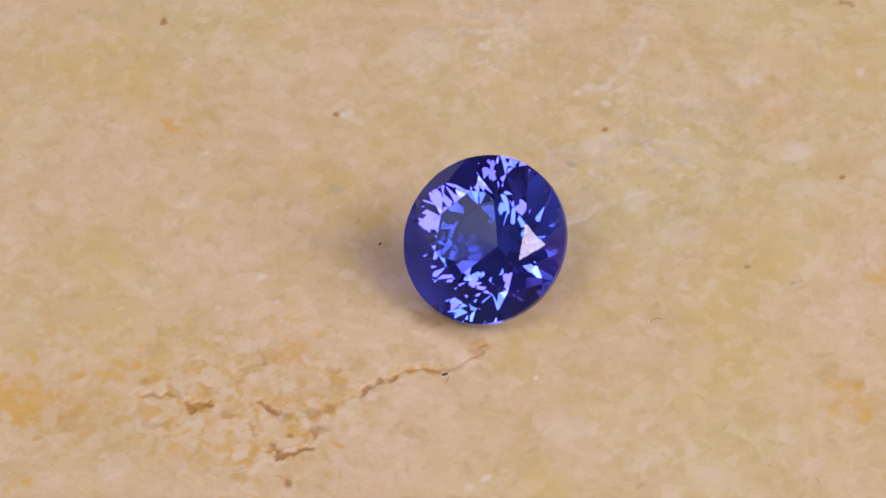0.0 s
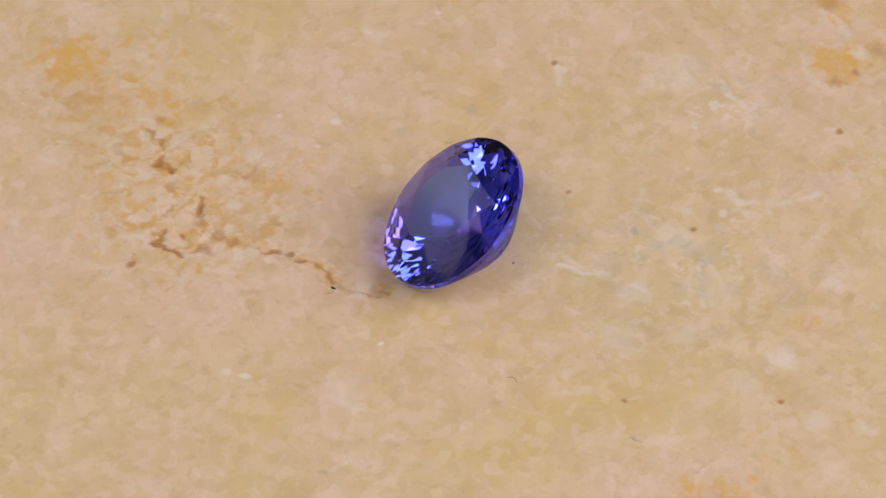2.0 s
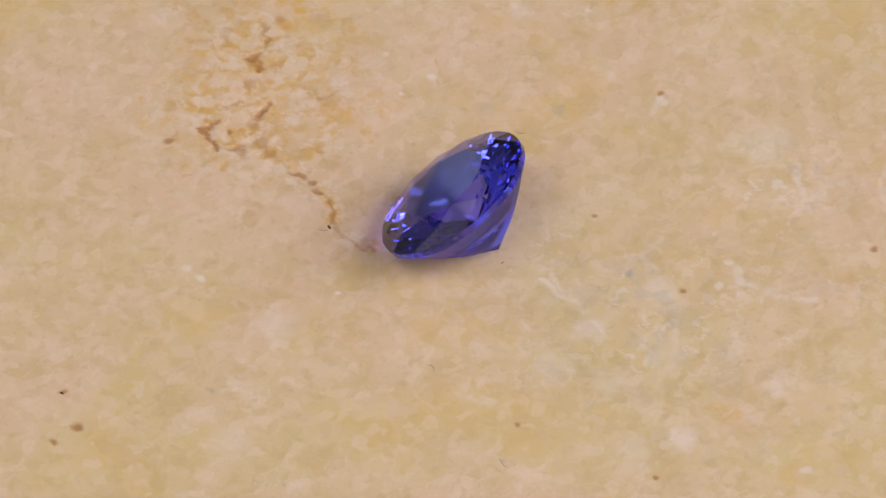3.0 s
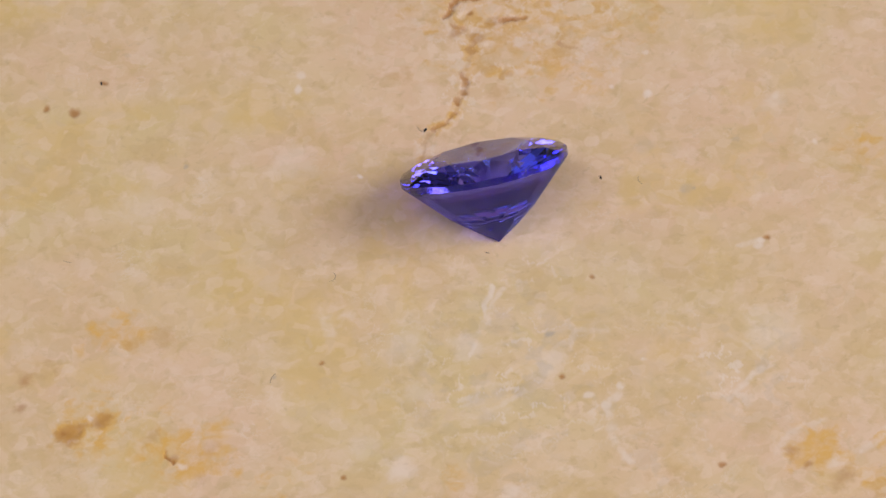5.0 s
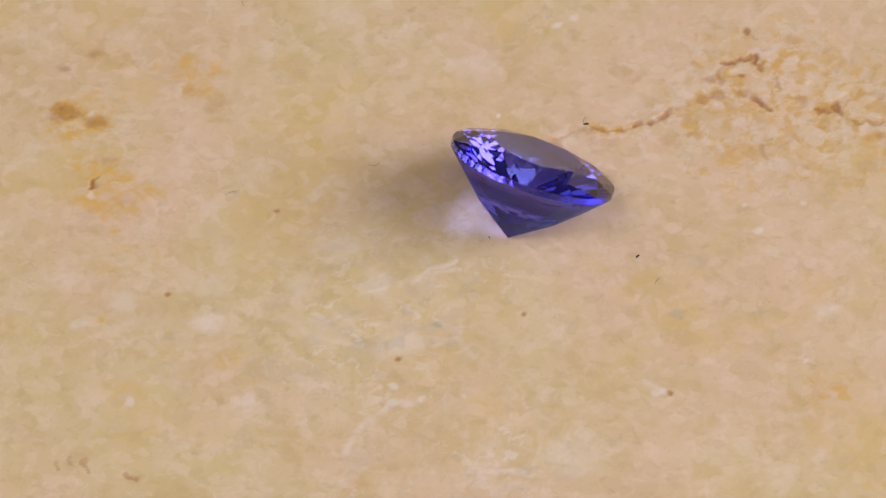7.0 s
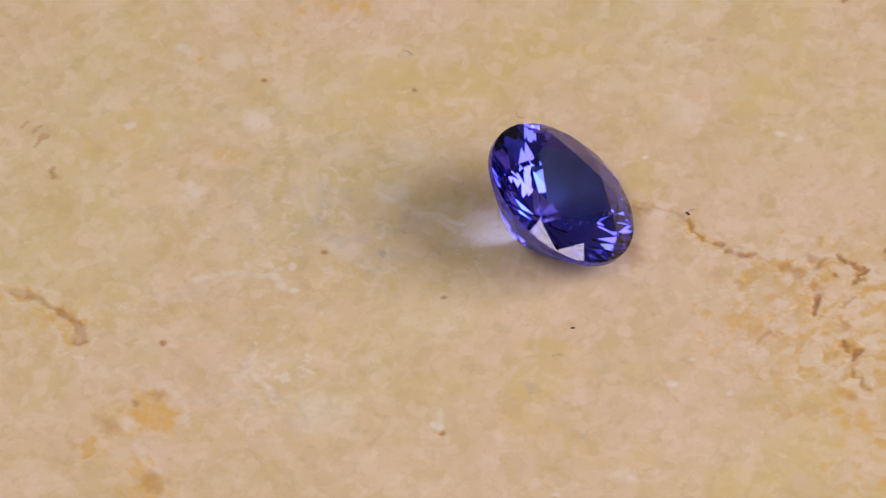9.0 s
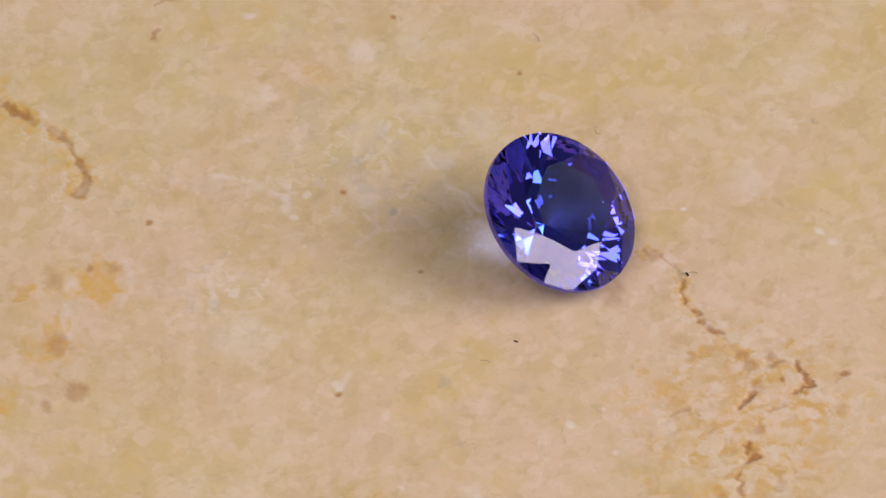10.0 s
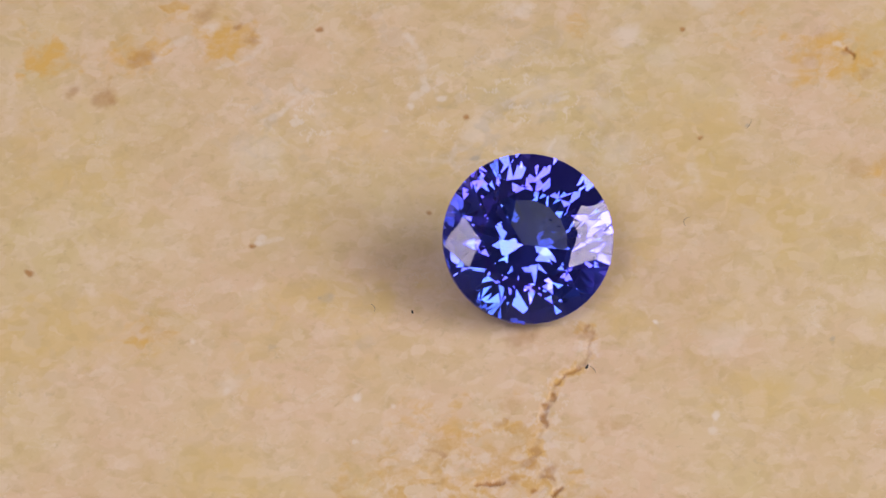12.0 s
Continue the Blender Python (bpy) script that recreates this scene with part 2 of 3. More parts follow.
# stains: x, y, radius, strength
OCHRE = [
    (-14.0, -8.5, 5.0, 0.48), (-20.0, -8.0, 4.0, 0.52), (20.6, -8.0, 1.5, 0.95),
    (-23.3, -8.3, 1.8, 0.9), (-17.3, -6.6, 0.9, 0.7), (-9.5, -7.2, 1.0, 0.5), (-12.3, -9.0, 1.8, 0.75),
    (-10.2, -11.4, 1.3, 0.65), (-15.6, -9.1, 1.7, 0.65), (15.2, -10.7, 1.6, 0.65), (0.8, 19.3, 1.7, 0.9),
    (-2.3, 22.2, 2.0, 0.6), (-5.3, 25.0, 1.5, 0.8), (19.3, -3.2, 2.3, 0.8), (20.5, -8.0, 1.3, 0.8),
    (-16.9, -5.1, 0.8, 0.5), (-15.3, 8.9, 1.8, 0.4), (0.9, 22.6, 1.2, 0.6), (9.0, 20.6, 1.4, 0.4),
    (-12.3, -8.6, 0.6, 0.8), (-16.9, -7.4, 0.7, 0.7), (17.5, 1.0, 1.5, 0.35), (14.0, 23.0, 1.8, 0.5),
]
TAN = [
    (-11.0, -9.6, 3.6, 0.45), (-15.0, -8.6, 2.8, 0.45), (22.2, -11.7, 0.7, 0.5), (20.0, -12.5, 0.8, 0.5),
    (-5.1, 21.4, 1.0, 0.7), (-9.0, -12.6, 2.4, 0.50), (-3.9, -7.4, 1.2, 0.45), (-7.0, 9.5, 0.6, 0.3),
    (8.2, 20.0, 1.6, 0.3), (2.0, 21.0, 1.3, 0.4), (-19.0, -10.0, 2.8, 0.50), (-22.0, -10.5, 2.0, 0.4),
]
PALE = [
    (0.8, -8.45, 0.20, 1.0), (-7.1, -8.5, 0.20, 0.9), (-11.7, -1.2, 0.22, 0.7), (-1.75, -14.5, 0.3, 0.7),
    (3.6, 9.7, 0.3, 0.7), (5.0, 9.0, 0.3, 0.6), (-11.0, -2.8, 0.25, 0.6), (1.7, 9.5, 0.2, 0.8),
    (-15.2, 3.8, 0.4, 0.5), (-7.6, 9.0, 0.3, 0.7), (19.9, -2.9, 0.35, 0.6), (20.4, -8.3, 0.3, 0.6),
    (6.2, 2.6, 1.1, 0.35), (4.6, 6.2, 1.2, 0.35), (-6.6, -8.4, 0.2, 0.8), (8.3, 5.5, 1.6, 0.25),
    (7.8, 0.2, 1.3, 0.30), (2.2, -11.5, 1.5, 0.25), (-3.5, 13.0, 1.8, 0.25), (9.0, -15.5, 1.6, 0.25),
]
# orange-brown marks inside the stains, then the gem's contact shadow painted in brown
RUST_AND_CONTACT = [
    (21.6, -8.3, 0.9, 0.55), (19.9, -7.8, 0.7, 0.50), (19.4, -5.2, 0.6, 0.30), (19.7, -3.5, 0.3, 0.5), (18.4, -2.6, 0.6, 0.18),
    (20.0, -1.7, 0.8, 0.20), (20.6, -12.2, 0.7, 0.40), (21.9, -11.2, 0.5, 0.45), (26.2, -6.1, 0.5, 0.5), (-9.1, -11.0, 0.5, 0.5),
    (-9.5, -10.0, 0.5, 0.4), (-10.9, -10.1, 0.4, 0.4), (-16.9, -5.5, 0.7, 0.25), (-17.2, -7.4, 0.6, 0.35), (-2.4, 21.7, 0.9, 0.35),
    (1.6, 21.4, 0.9, 0.35), (1.8, 18.6, 0.7, 0.35), (-5.6, 21.1, 0.8, 0.45), (-6.4, 22.6, 0.6, 0.4), (2.1, 19.6, 0.3, 0.5),
    # first two: contact shadow painted on the slab under the gem's low rim
    (-3.8, -4.4, 1.0, 0.34), (-2.0, -5.9, 0.8, 0.22), (-1.8, -6.5, 0.5, 0.40),
]
# smaller marks of the same kinds
TAN_FLECKS = [
    (-11.9, -7.0, 0.6, 0.8), (-15.6, -7.1, 0.6, 0.8), (-16.5, -10.2, 0.5, 0.8), (-16.1, -4.6, 0.7, 0.6), (-7.5, -6.8, 0.8, 0.7),
    (-5.5, -11.6, 0.7, 0.8), (14.4, -8.8, 0.9, 0.8), (19.4, -11.9, 0.8, 0.8), (15.6, -9.8, 0.6, 0.6), (-11.7, -6.1, 0.6, 0.8),
    (-15.6, -7.8, 0.8, 0.8), (-14.0, -8.0, 0.7, 0.7), (-20.8, -9.8, 0.8, 0.9), (-18.7, -10.3, 0.7, 0.8), (-16.7, -11.1, 0.8, 0.8),
    (-12.8, -13.5, 0.4, 0.9), (-10.9, -13.6, 0.8, 0.8), (-8.4, -8.5, 0.8, 0.7), (1.5, 23.7, 1.4, 0.6), (6.3, 15.2, 0.9, 0.5),
    (-6.1, 17.3, 1.3, 0.4), (-13.6, -5.6, 0.7, 0.5),
]
TAN_FLECKS += [
    (-5.4, -11.5, 0.6, 0.6), (-1.3, -9.4, 0.35, 0.6), (-1.6, -8.5, 0.3, 0.5), (6.8, 14.5, 0.6, 0.4),
    (-2.3, -13.9, 0.4, 0.35), (-15.4, -7.5, 0.4, 0.7), (-14.8, -5.1, 0.3, 0.6), (-20.7, -9.5, 0.5, 0.6),
    (-16.7, -11.3, 0.5, 0.6), (-15.7, -9.5, 0.5, 0.6), (-13.6, -9.4, 0.6, 0.55), (-5.4, -11.2, 0.55, 0.6),
    (-12.9, -13.4, 0.3, 0.6), (-10.8, -13.8, 0.4, 0.5), (-17.7, -8.2, 0.8, 0.4), (-19.0, -11.3, 0.6, 0.35),
    (20.3, -12.1, 0.5, 0.6), (-5.0, -11.6, 0.7, 0.45), (-11.0, -6.9, 0.6, 0.4), (9.5, -6.7, 0.4, 0.35),
    (-12.4, 12.5, 1.0, 0.4), (-14.5, 9.0, 1.0, 0.4), (-7.9, 12.0, 0.5, 0.3), (-5.2, -10.9, 0.5, 0.45),
]
OCHRE_FLECKS = [
    (-11.3, -9.9, 0.5, 0.6), (-8.2, -7.8, 0.5, 0.65), (18.9, 5.0, 0.25, 0.6), (12.8, 7.4, 1.2, 0.35),
    (-15.8, -4.1, 0.6, 0.5), (-17.6, -6.5, 0.35, 0.9), (-11.0, -11.6, 0.4, 0.7), (-9.3, -7.1, 1.3, 0.5),
    (-11.6, -8.7, 0.7, 0.5), (-23.2, -13.5, 0.9, 0.5), (17.7, -5.6, 0.6, 0.6), (18.8, -2.7, 0.5, 0.5),
]
PALE_FLECKS = [
    (13.8, 5.1, 1.0, 0.4), (17.9, 3.9, 0.9, 0.35), (11.8, 9.9, 0.6, 0.4), (17.2, 10.1, 0.35, 0.6),
    (20.0, 5.4, 0.5, 0.4), (-10.6, -8.2, 0.5, 0.4), (-2.5, -14.9, 0.3, 0.5), (6.8, 12.7, 0.4, 0.4),
    (5.9, 11.0, 0.35, 0.45), (5.0, 10.0, 0.35, 0.6), (3.6, 9.8, 0.25, 0.7), (9.7, 2.5, 0.9, 0.3),
    (-14.9, 4.0, 0.9, 0.3), (-7.3, 9.2, 0.35, 0.6), (-14.0, 7.0, 0.25, 0.6), (-11.7, -1.2, 0.2, 0.6),
    (13.8, 2.8, 1.0, 0.25), (-11.6, -1.2, 0.22, 0.6), (-13.6, -3.0, 0.2, 0.5),
]
VEINS = [
    ([(2.4, 1.0), (3.6, 1.3), (4.2, 2.3), (5.4, 2.6), (7.0, 3.3)], 0.16, 0.75), ([(1.5, 11.8), (1.2, 14.2), (-0.7, 14.1), (-1.7, 14.4)], 0.24, 0.6),
    ([(-1.7, 14.2), (-2.1, 12.8), (-2.0, 11.6)], 0.16, 0.5), ([(1.4, 7.0), (2.2, 5.8), (3.4, 6.4)], 0.2, 0.45), ([(8.0, -3.0), (8.9, -3.9), (9.4, -3.0)], 0.3, 0.45),
    ([(-6.8, 8.5), (-7.6, 8.9)], 0.24, 0.6), ([(1.4, 20.3), (0.2, 20.9), (-0.9, 21.2), (-2.2, 21.2)], 0.3, 0.6),
]
VEINS += [
    ([(6.8, 13.1), (6.6, 12.0), (6.0, 11.1), (5.0, 10.0), (3.5, 9.8)], 0.22, 0.55),
    ([(9.4, 4.6), (8.5, 5.2), (7.7, 4.6), (6.6, 5.7)], 0.16, 0.4),
    ([(8.7, 6.0), (7.6, 6.2), (6.6, 6.4)], 0.16, 0.4),
    ([(2.2, 1.5), (3.2, 1.5), (4.2, 2.05), (5.2, 2.55), (6.2, 2.4)], 0.15, 0.50),
    ([(3.2, 5.9), (4.2, 6.0), (4.9, 6.5), (5.0, 5.6)], 0.16, 0.55),
    ([(-0.5, 18.4), (0.8, 17.7), (2.4, 18.2)], 0.25, 0.5),
]
GREY = [
    (3.05, 5.1, 0.26, 0.95), (-8.1, 4.2, 0.36, 0.35), (-8.3, 4.5, 0.12, 0.7), (13.2, -3.3, 0.12, 0.6),
    (6.6, 7.0, 0.9, 0.2), (8.4, 5.0, 0.5, 0.28), (7.4, 5.6, 0.4, 0.28), (9.0, 6.3, 0.4, 0.2), (-8.9, 0.9, 0.5, 0.2), (5.5, -15.4, 0.12, 0.6), (-12.0, 4.0, 0.2, 0.3),
]


def lattice(x, y, size, seed):
    """Smooth noise from 0 to 1, with cells of that size in mm."""
    table = np.random.RandomState(seed).rand(256, 256)
    u, v = x / size + 511.3, y / size + 517.7
    i, j = np.floor(u).astype(int), np.floor(v).astype(int)
    f, g = u - i, v - j
    f, g = f * f * (3 - 2 * f), g * g * (3 - 2 * g)
    i0, i1, j0, j1 = i % 256, (i + 1) % 256, j % 256, (j + 1) % 256
    return (table[i0, j0] * (1 - f) + table[i1, j0] * f) * (1 - g) + (table[i0, j1] * (1 - f) + table[i1, j1] * f) * g


def layered(x, y, size, seed, octaves=4):
    total, weight = 0.0, 0.0
    for k in range(octaves):
        total = total + lattice(x, y, size / 2 ** k, seed + k) * 0.6 ** k
        weight += 0.6 ** k
    return total / weight


def to_line(x, y, line):
    """The distance from each place to a bent line, in mm."""
    best = np.full_like(x, 1e9)
    for (ax, ay), (bx, by) in zip(line, line[1:]):
        dx, dy = bx - ax, by - ay
        t = np.clip(((x - ax) * dx + (y - ay) * dy) / (dx * dx + dy * dy), 0, 1)
        best = np.minimum(best, np.hypot(x - ax - t * dx, y - ay - t * dy))
    return best


def fall(d, width, soft):
    """1 within width, sinking to 0 over soft."""
    t = np.clip((d - width) / soft, 0, 1)
    return 1 - t * t * (3 - 2 * t)


def slab():
    s = np.arange(-26.5, 26.51, 0.085)
    far = np.array([30, 36, 45, 60, 80, 99, 100])
    s = np.concatenate([-far[::-1], s, far])
    n = len(s)
    x, y = np.meshgrid(s, s, indexing="xy")
    wx = x + 0.55 * (layered(x, y, 1.1, 11) - 0.5)
    wy = y + 0.55 * (layered(x, y, 1.1, 31) - 0.5)
    rag = layered(x, y, 0.5, 51)
    z = -0.012 * layered(x, y, 1.6, 71) - 0.006 * rag
    broken = np.clip((layered(x, y, 0.9, 171) - 0.30) / 0.25, 0, 1)
    rust, tan, ochre, pale, grey, blush = (np.zeros_like(x) for _ in range(6))
    # broad tone: pinker by the cracks, greener away from them
    for px, py, r, strength in ((-9, -9, 11, 0.80), (2, 22, 8, 0.35), (12, 8, 11, -0.20), (-9, 16, 9, 0.05), (8, -14, 7, -0.15), (14, -5, 8, -0.25), (20, -8, 6, 0.3)):
        blush += strength * np.exp(-((x - px) ** 2 + (y - py) ** 2) / (r * r))
    vary = layered(x, y, 0.7, 91)
    jag = layered(x, y, 0.4, 191)
    big = 1.5 * (layered(x, y, 3.0, 111) - 0.5)
    lumps = layered(x, y, 0.9, 131)

    def near(x0, y0, x1, y1, m):
        """The stretch of the grid that holds a box with a margin of m mm."""
        a, b = np.searchsorted(s, (x0 - m, x1 + m))
        c, d = np.searchsorted(s, (y0 - m, y1 + m))
        return slice(c, d), slice(a, b)

    def box_of(line):
        xs, ys = [p[0] for p in line], [p[1] for p in line]
        return min(xs), min(ys), max(xs), max(ys)

    for line, half, depth in CRACKS:
        q = near(*box_of(line), 2.2)
        cx, cy = wx[q] + 0.35 * (rag[q] - 0.5), wy[q] + 0.35 * (jag[q] - 0.5)
        w = half * (0.25 + 1.6 * vary[q])
        deep = depth * (0.12 + 0.88 * broken[q])
        d = to_line(cx, cy, line)
        z[q] = np.minimum(z[q], -0.15 * deep * fall(d, w * 0.1, w * 1.0))
        # brown shifted to one wall, with that wall's shade put into the colour
        wall = to_line(cx, cy + 0.25 * w, line)
        rust[q] = np.maximum(rust[q], np.clip(1.6 * deep - 0.06, 0, 0.34) * fall(wall, w * 0.2, w * 0.8))
        tan[q] = np.maximum(tan[q], (0.06 + 0.42 * broken[q]) * fall(d, w * 0.4, w + 0.12))
        ochre[q] = np.maximum(ochre[q], 0.7 * broken[q] * fall(np.abs(d - w), 0.05, 0.4))
        pale[q] = np.maximum(pale[q], 0.35 * fall(np.abs(d - w * 2.2), 0.02, 0.18) * (rag[q] > 0.56))
    for line, half, strength in SCARS:
        q = near(*box_of(line), 1.2)
        cx, cy = wx[q] + 0.5 * (rag[q] - 0.5), wy[q] + 0.5 * (jag[q] - 0.5)
        w = half * (0.35 + 1.5 * vary[q])
        z[q] = np.minimum(z[q], -0.08 * strength * fall(to_line(cx, cy, line), w * 0.5, w * 0.6))
        # same shift: the brown also carries the shade of the wall
        d = to_line(cx, cy + 0.25 * w, line)
        rust[q] = np.maximum(rust[q], strength * fall(d, w * 0.4, w * 0.7) * (0.48 + 0.42 * broken[q]))
    for px, py, r, depth in PITS:
        q = near(px, py, px, py, 1.2)
        d = np.hypot(wx[q] - px, wy[q] - py)
        z[q] = np.minimum(z[q], -0.18 * depth * fall(d, r * 0.3, r))
        d = d + (rag[q] - 0.5) * 0.5 * r
        rust[q] = np.maximum(rust[q], 0.72 * fall(d, r * 0.3, r * 0.8))
        tan[q] = np.maximum(tan[q], 0.6 * fall(d, r * 0.5, r * 0.8))
    for field, spots in ((ochre, OCHRE + OCHRE_FLECKS), (tan, TAN + TAN_FLECKS)):
        for px, py, r, strength in spots:
            q = near(px, py, px, py, 3.2 * r)
            d = np.hypot(x[q] - px, y[q] - py) * (1 + 0.6 * big[q]) + (lumps[q] - 0.5) * r * 1.1
            field[q] = np.maximum(field[q], strength * fall(d, r * 0.35, r * 1.1) * (0.45 + 0.9 * rag[q]))
    for px, py, r, strength in PALE + PALE_FLECKS:
        q = near(px, py, px, py, 2 * r + 0.5)
        d = np.hypot(wx[q] - px, wy[q] - py) + (rag[q] - 0.5) * r * 0.8
        pale[q] = np.maximum(pale[q], strength * fall(d, r * 0.3, r * 0.7))
    for line, half, strength in VEINS:
        q = near(*box_of(line), 1.5)
        edge = fall(to_line(wx[q], wy[q], line), half * 0.3, half)
        pale[q] = np.maximum(pale[q], strength * edge * np.clip(broken[q], 0.15, 1) * (0.3 + rag[q]))
    for px, py, r, strength in GREY:
        q = near(px, py, px, py, 2 * r + 0.5)
        d = np.hypot((wx[q] - px) * 0.8, wy[q] - py)
        grey[q] = np.maximum(grey[q], strength * fall(d, r * 0.4, r * 0.8) * (0.5 + 0.7 * rag[q]))
    for px, py, r, strength in RUST_AND_CONTACT:
        q = near(px, py, px, py, 2.5 * r + 0.5)
        d = np.hypot(wx[q] - px, (wy[q] - py) * 1.3) + (lumps[q] - 0.5) * r * 1.2 + (jag[q] - 0.5) * r * 0.9
        rust[q] = np.maximum(rust[q], strength * fall(d, r * 0.25, r * 0.9) * (0.45 + 0.9 * rag[q]))
    # a faint net of pale veins, with a little relief
    for px, py, r, strength in ((6.5, 5.5, 5.0, 0.50), (-0.5, 13.0, 4.0, 0.45), (12.5, 8.5, 4.5, 0.30), (1.0, 2.5, 3.0, 0.30), (6.0, 15.0, 3.0, 0.35)):
        zone = strength * np.exp(-((x - px) ** 2 + (y - py) ** 2) / (r * r))
        net = fall(np.abs(layered(wx + 0.8 * rag, wy + 0.8 * jag, 1.5, 211, 3) - 0.5), 0.006, 0.030) * np.clip((lattice(x, y, 1.3, 221) - 0.35) / 0.3, 0, 1)
        pale = np.maximum(pale, zone * net * 1.2)
        z += 0.014 * zone * net - 0.012 * zone * (jag > 0.60)
        grey = np.maximum(grey, 0.5 * zone * np.clip((layered(x, y, 1.0, 231, 3) - 0.60) / 0.08, 0, 1))
    # scattered small pores, thicker in the worn stretch by the cracks
    worn = fall(np.hypot(x + 12, y + 9.5), 3.0, 5.0) + 0.6 * fall(np.hypot(x - 20, y + 7), 1.5, 4.0)
    pore = np.clip((layered(x, y, 0.55, 151, 2) - 0.76 + 0.10 * worn) / 0.10, 0, 1)
    z -= 0.03 * pore * np.clip(worn, 0, 1)
    tan = np.maximum(tan, 0.5 * pore * np.clip(0.25 + worn, 0, 1))
    # small orange grains in the same worn stretch
    grain = np.clip((layered(0.8 * wx + 0.6 * wy + rag, 0.8 * wy - 0.6 * wx + jag, 0.9, 167, 3) - 0.54) / 0.12, 0, 1)
    ochre = np.maximum(ochre, 0.62 * grain * np.clip(worn, 0, 1))
    light = np.clip((layered(0.6 * wx + 0.8 * wy + rag, 0.6 * wy - 0.8 * wx + jag, 0.7, 173, 3) - 0.58) / 0.12, 0, 1)
    pale = np.maximum(pale, 0.35 * light * np.clip(worn, 0, 1))
    inside = np.hypot(x, y) < 60
    z = np.where(inside, z, z.mean())
    top = np.stack([x, y, z], -1).reshape(-1, 3) * MM
    i = np.arange(n * n).reshape(n, n)
    quads = np.stack([i[:-1, :-1], i[:-1, 1:], i[1:, 1:], i[1:, :-1]], -1).reshape(-1, 4)
    rim = np.concatenate([i[0, :], i[1:, -1], i[-1, -2::-1], i[-2:0:-1, 0]])
    low = top[rim].copy()
    low[:, 2] = -THICK
    k = len(rim)
    a, b = np.arange(k), (np.arange(k) + 1) % k
    side = np.stack([rim[b], rim[a], n * n + a, n * n + b], -1)
    faces = quads.tolist() + side.tolist() + [list(range(n * n + k - 1, n * n - 1, -1))]
    ob = mesh_object("stone_slab", np.concatenate([top, low]).tolist(), faces, STONE)
    smooth = np.zeros(len(faces), dtype=bool)
    smooth[:len(quads)] = True
    ob.data.polygons.foreach_set("use_smooth", smooth)
    for name, field in (("rust", rust), ("tan", tan), ("ochre", ochre), ("pale", pale), ("grey", grey), ("blush", blush)):
        att = ob.data.attributes.new(name, "FLOAT", "POINT")
        att.data.foreach_set("value", np.concatenate([np.clip(field, -1, 1).ravel(), np.zeros(k)]).astype(np.float32))
    return tagged(ob, "honed cream travertine slab with ochre stains and cracks, slowly turning", "stone slab")


SLAB = slab()

# ---------------------------------------------------------------- the gem
R = 4.0  # girdle radius, mm
PAV, GIRD, CROWN = 0.884 * R, 0.081 * R, 0.1485 * R
TABLE, STAR = 0.57 * R, 0.80 * R
RINGS = ((0.27, 8, 0.5, 35.2), (0.50, 16, 0.0, 36.9), (0.74, 16, 0.5, 39.5))  # pavilion: radius, points, shift, angle
STEPS = 48


def ring_point(r, k, z):
    a = 2 * math.pi * k / STEPS
    return Vector((r * math.cos(a), r * math.sin(a), z))


def on_plane(p, q, s, k):
    """The girdle point at step k on the plane of three points."""
    nrm = (q - p).cross(s - p)
    g = ring_point(R, k, 0)
    g.z = p.z - (nrm.x * (g.x - p.x) + nrm.y * (g.y - p.y)) / nrm.z
    return g


def facets(bm, loops):
    seen = {}
    for loop in loops:
        vs = []
        for p in loop:
            key = tuple(round(c, 5) for c in p)
            if key not in seen:
                seen[key] = bm.verts.new(p)
            vs.append(seen[key])
        bm.faces.new(vs)


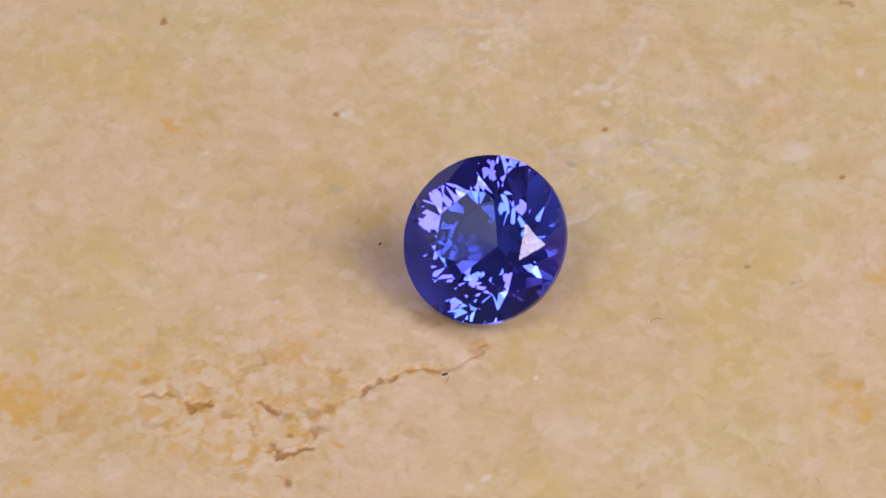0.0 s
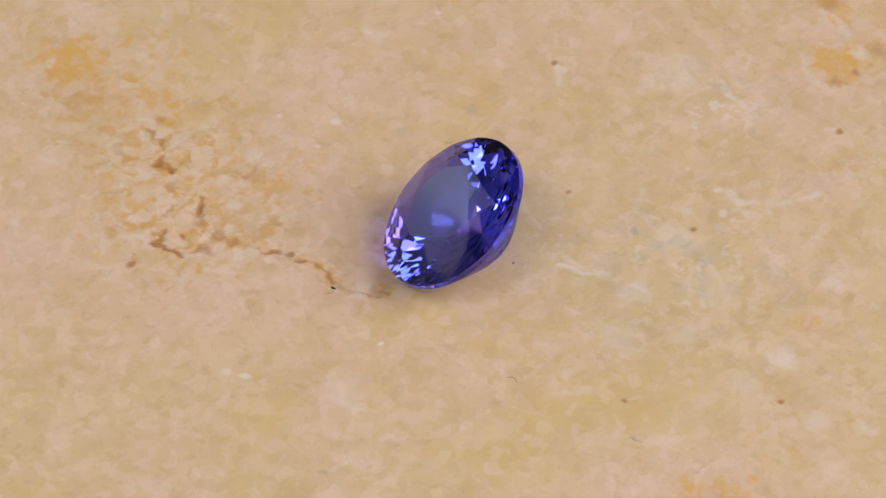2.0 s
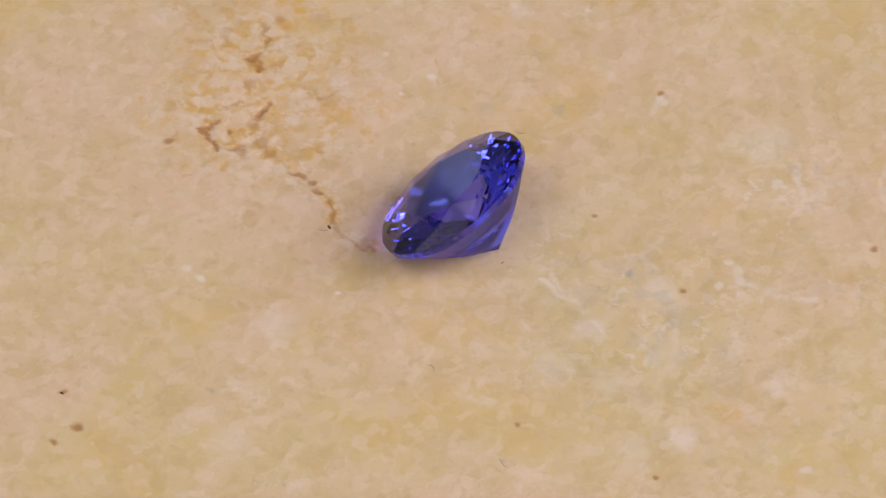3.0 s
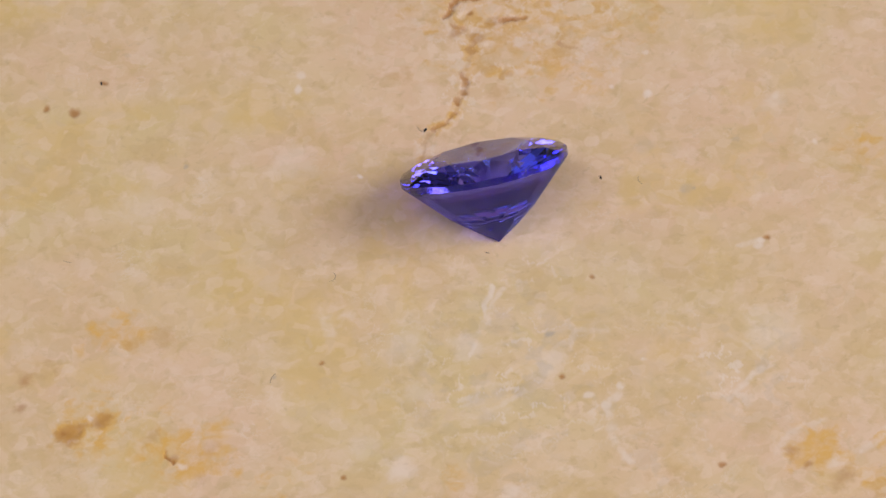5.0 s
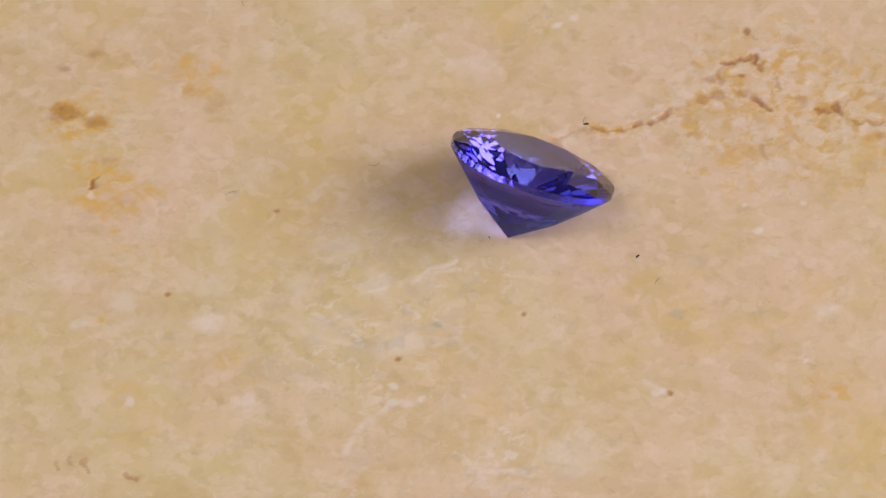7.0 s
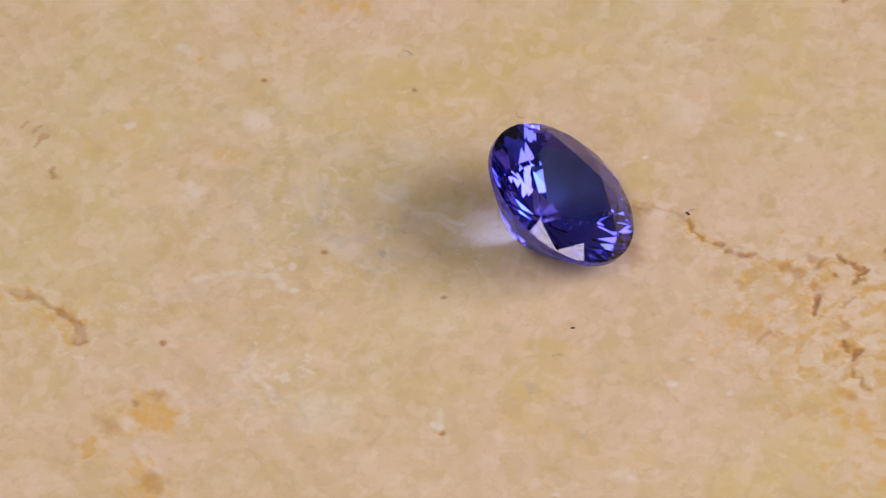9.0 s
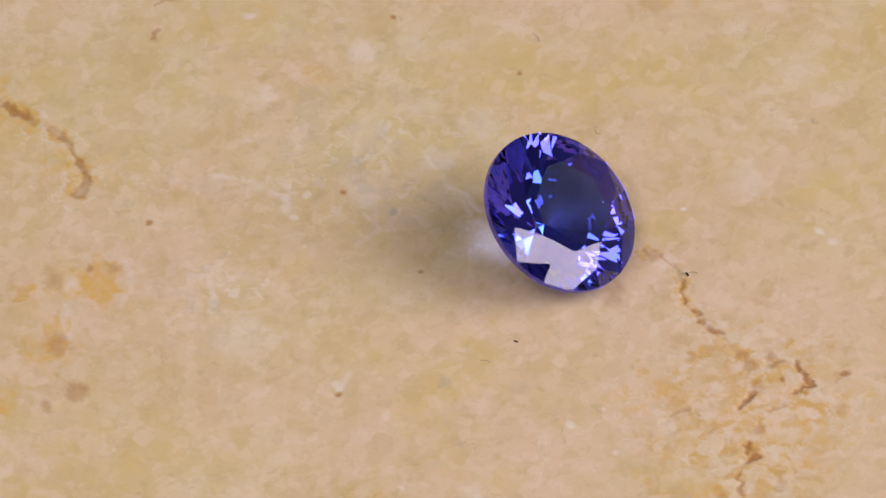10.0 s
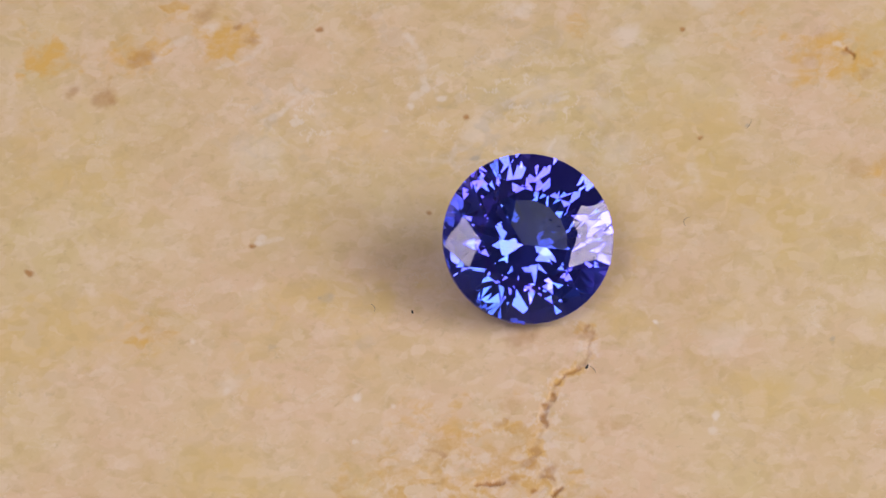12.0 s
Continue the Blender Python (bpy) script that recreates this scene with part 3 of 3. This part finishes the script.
def gem():
    zg = PAV + GIRD
    zt = zg + CROWN
    slope = CROWN / (R - TABLE)
    loops, upper, lower = [], {}, {}
    table = []
    for j in range(8):
        k = 6 * j - 1  # the crown is cut a little out of step with the pavilion
        z_star = zt - slope * (STAR * math.cos(math.pi / 8) - TABLE)
        t0, t1 = ring_point(TABLE, k, zt), ring_point(TABLE, k + 6, zt)
        s0, s1 = ring_point(STAR, k + 3, z_star), ring_point(STAR, k - 3, z_star)
        main, mid = ring_point(R, k, zg), ring_point(R, k + 3, zg)
        table.append(t0)
        loops.append([t0, s1, main, s0])
        loops.append([t0, s0, t1])
        for c, sgn in ((s0, 1), (s1, -1)):
            m2 = ring_point(R, k + 3 * sgn, zg)
            arc = [main] + [on_plane(c, main, m2, k + sgn * q) for q in (1, 2)] + [m2]
            for q, p in enumerate(arc):
                upper[(k + sgn * q) % STEPS] = p
            loops.append([c, *arc] if sgn > 0 else [c, *arc[::-1]])
    crown = len(loops)
    loops.append(table)
    # the pavilion: staggered rows of small facets, a little bellied
    pts = [Vector((0, 0, 0))]
    for r, count, shift, angle in RINGS:
        for q in range(count):
            a = 2 * math.pi * (q + shift) / count
            pts.append(Vector((r * R * math.cos(a), r * R * math.sin(a), r * R * math.tan(radians(angle)))))
    for q in range(STEPS):
        lower[q] = ring_point(R, q, PAV)
    hull = bmesh.new()
    for p in pts + list(lower.values()):
        hull.verts.new(p)
    bmesh.ops.convex_hull(hull, input=hull.verts)
    for f in hull.faces:
        if f.normal.z < 0.2:
            loops.append([v.co.copy() for v in f.verts])
    hull.free()
    band = []
    for k in range(STEPS):
        q = (k + 1) % STEPS
        band.append([lower[k], lower[q], upper[q], upper[k]])
    bm = bmesh.new()
    facets(bm, loops + band)
    bm.faces.ensure_lookup_table()
    for n, f in enumerate(bm.faces):
        f.material_index = 0 if n < crown else 3 if n == crown else 1 if n < len(loops) else 2
    bmesh.ops.recalc_face_normals(bm, faces=bm.faces)
    lie = pose(0.0899 * MM, -0.5216 * MM, 0, 0, 0, 236.79) @ pose(0, 0, 0, 0, 35.775, 0)
    bmesh.ops.scale(bm, vec=(MM, MM, MM), verts=bm.verts)
    bm.transform(lie)
    low = min(v.co.z for v in bm.verts)
    bmesh.ops.translate(bm, vec=(0, 0, -low - 0.004 * MM), verts=bm.verts)
    root = tagged(new("gemstone"), "round brilliant-cut violet-blue gemstone lying tilted on the slab", "gemstone")
    for k, (name, mat, label) in enumerate((("crown", GEM, "ring of violet-blue crown facets"),
                                            ("pavilion", PAVILION, "pointed pavilion of small facets"),
                                            ("girdle", GIRDLE, "frosted narrow girdle"),
                                            ("table_facet", GEM_TABLE, "wide flat polished table facet"))):
        piece = bm.copy()
        bmesh.ops.delete(piece, geom=[f for f in piece.faces if f.material_index != k], context="FACES")
        for f in piece.faces:
            f.material_index = 0
        me = bpy.data.meshes.new(name)
        piece.to_mesh(me)
        piece.free()
        me.materials.append(mat)
        tagged(new(name, me), label).parent = root
    bm.free()
    return root


STONE_GEM = gem()

# ---------------------------------------------------------------- dust on the slab
GRIT = plain("dark_grit", (0.030, 0.026, 0.022), 0.7)
LINT = plain("grey_lint", (0.27, 0.22, 0.155), 0.9)
DUST = []


def grit(x, y, size, turn, seed):
    """An angular dark grain, size in mm."""
    rnd = random.Random(seed)
    bm = bmesh.new()
    bmesh.ops.create_icosphere(bm, subdivisions=1, radius=0.5)
    for v in bm.verts:
        v.co *= rnd.uniform(0.45, 1.3)
        v.co.x *= 1.8 * size
        v.co.y *= (0.75 - 0.5 * v.co.x / (1.8 * size)) * size
        v.co.z *= 0.55 * size
    low = min(v.co.z for v in bm.verts)
    bm.transform(pose(x, y, -low - 0.045, 0, 0, turn))
    bmesh.ops.scale(bm, vec=(MM, MM, MM), verts=bm.verts)
    me = bpy.data.meshes.new("grit_grain")
    bm.to_mesh(me)
    bm.free()
    me.materials.append(GRIT)
    DUST.append(tagged(new("grit_grain", me), "tiny black grain of grit lying on the stone", "grit", "grains of grit"))


def lint(x, y, length, turn, bend):
    """A short curled fibre, in mm."""
    verts, faces = [], []
    steps, sides, r = 10, 5, 0.017
    for k in range(steps + 1):
        u = k / steps - 0.5
        a = bend * u
        rr = length / bend
        c = Vector((rr * math.sin(a), rr * (1 - math.cos(a)), 0))
        out = Vector((-math.sin(a), math.cos(a), 0))
        w = r * (1.15 - 1.2 * abs(u))
        for q in range(sides):
            b = 2 * math.pi * q / sides
            verts.append(c + out * (w * math.cos(b)) + Vector((0, 0, w * math.sin(b) - 0.01)))
    for k in range(steps):
        for q in range(sides):
            p = (q + 1) % sides
            faces.append((k * sides + q, k * sides + p, (k + 1) * sides + p, (k + 1) * sides + q))
    faces += [tuple(range(sides))[::-1], tuple(steps * sides + q for q in range(sides))]
    m = pose(x, y, 0, 0, 0, turn)
    ob = mesh_object("lint_fibre", [(m @ v) * MM for v in verts], faces, LINT)
    DUST.append(tagged(ob, "short curled grey lint fibre on the stone", "lint", "lint fibres"))


for k, (x, y, size, turn) in enumerate((
        (-3.3, -7.95, 0.20, 20), (0.95, -0.55, 0.13, 100), (2.5, -0.5, 0.07, 30), (3.0, -0.7, 0.06, 70),
        (-6.05, 0.58, 0.17, 55), (2.5, -1.8, 0.06, 0), (3.9, -22.15, 0.15, 40))):
    grit(x, y, size, turn, k)
for x, y, length, turn, bend in (
        (6.6, -5.1, 0.75, 200, 2.4), (-7.0, 2.1, 0.55, 60, 1.4), (13.25, -3.3, 0.7, 20, 0.8),
        (13.6, -15.7, 0.4, 110, 0.6), (-3.15, -8.25, 0.5, 75, 0.9)):
    lint(x, y, length, turn, bend)

# ---------------------------------------------------------------- motion of the turning slab
TURNS = [(0.0, 0.0), (1.0, -26.76), (2.0, -53.21), (3.0, -79.52), (4.0, -105.79), (5.0, -132.1), (6.0, -158.48), (7.0, -184.92), (8.0, -211.38), (9.0, -237.76), (10.0, -263.92), (11.0, -289.69), (12.0, -314.86)]


def motions():
    for ob in (SLAB, STONE_GEM, *DUST):
        walk(ob, [(t, pose(0, 0, 0, 0, 0, a)) for t, a in TURNS])


motions()
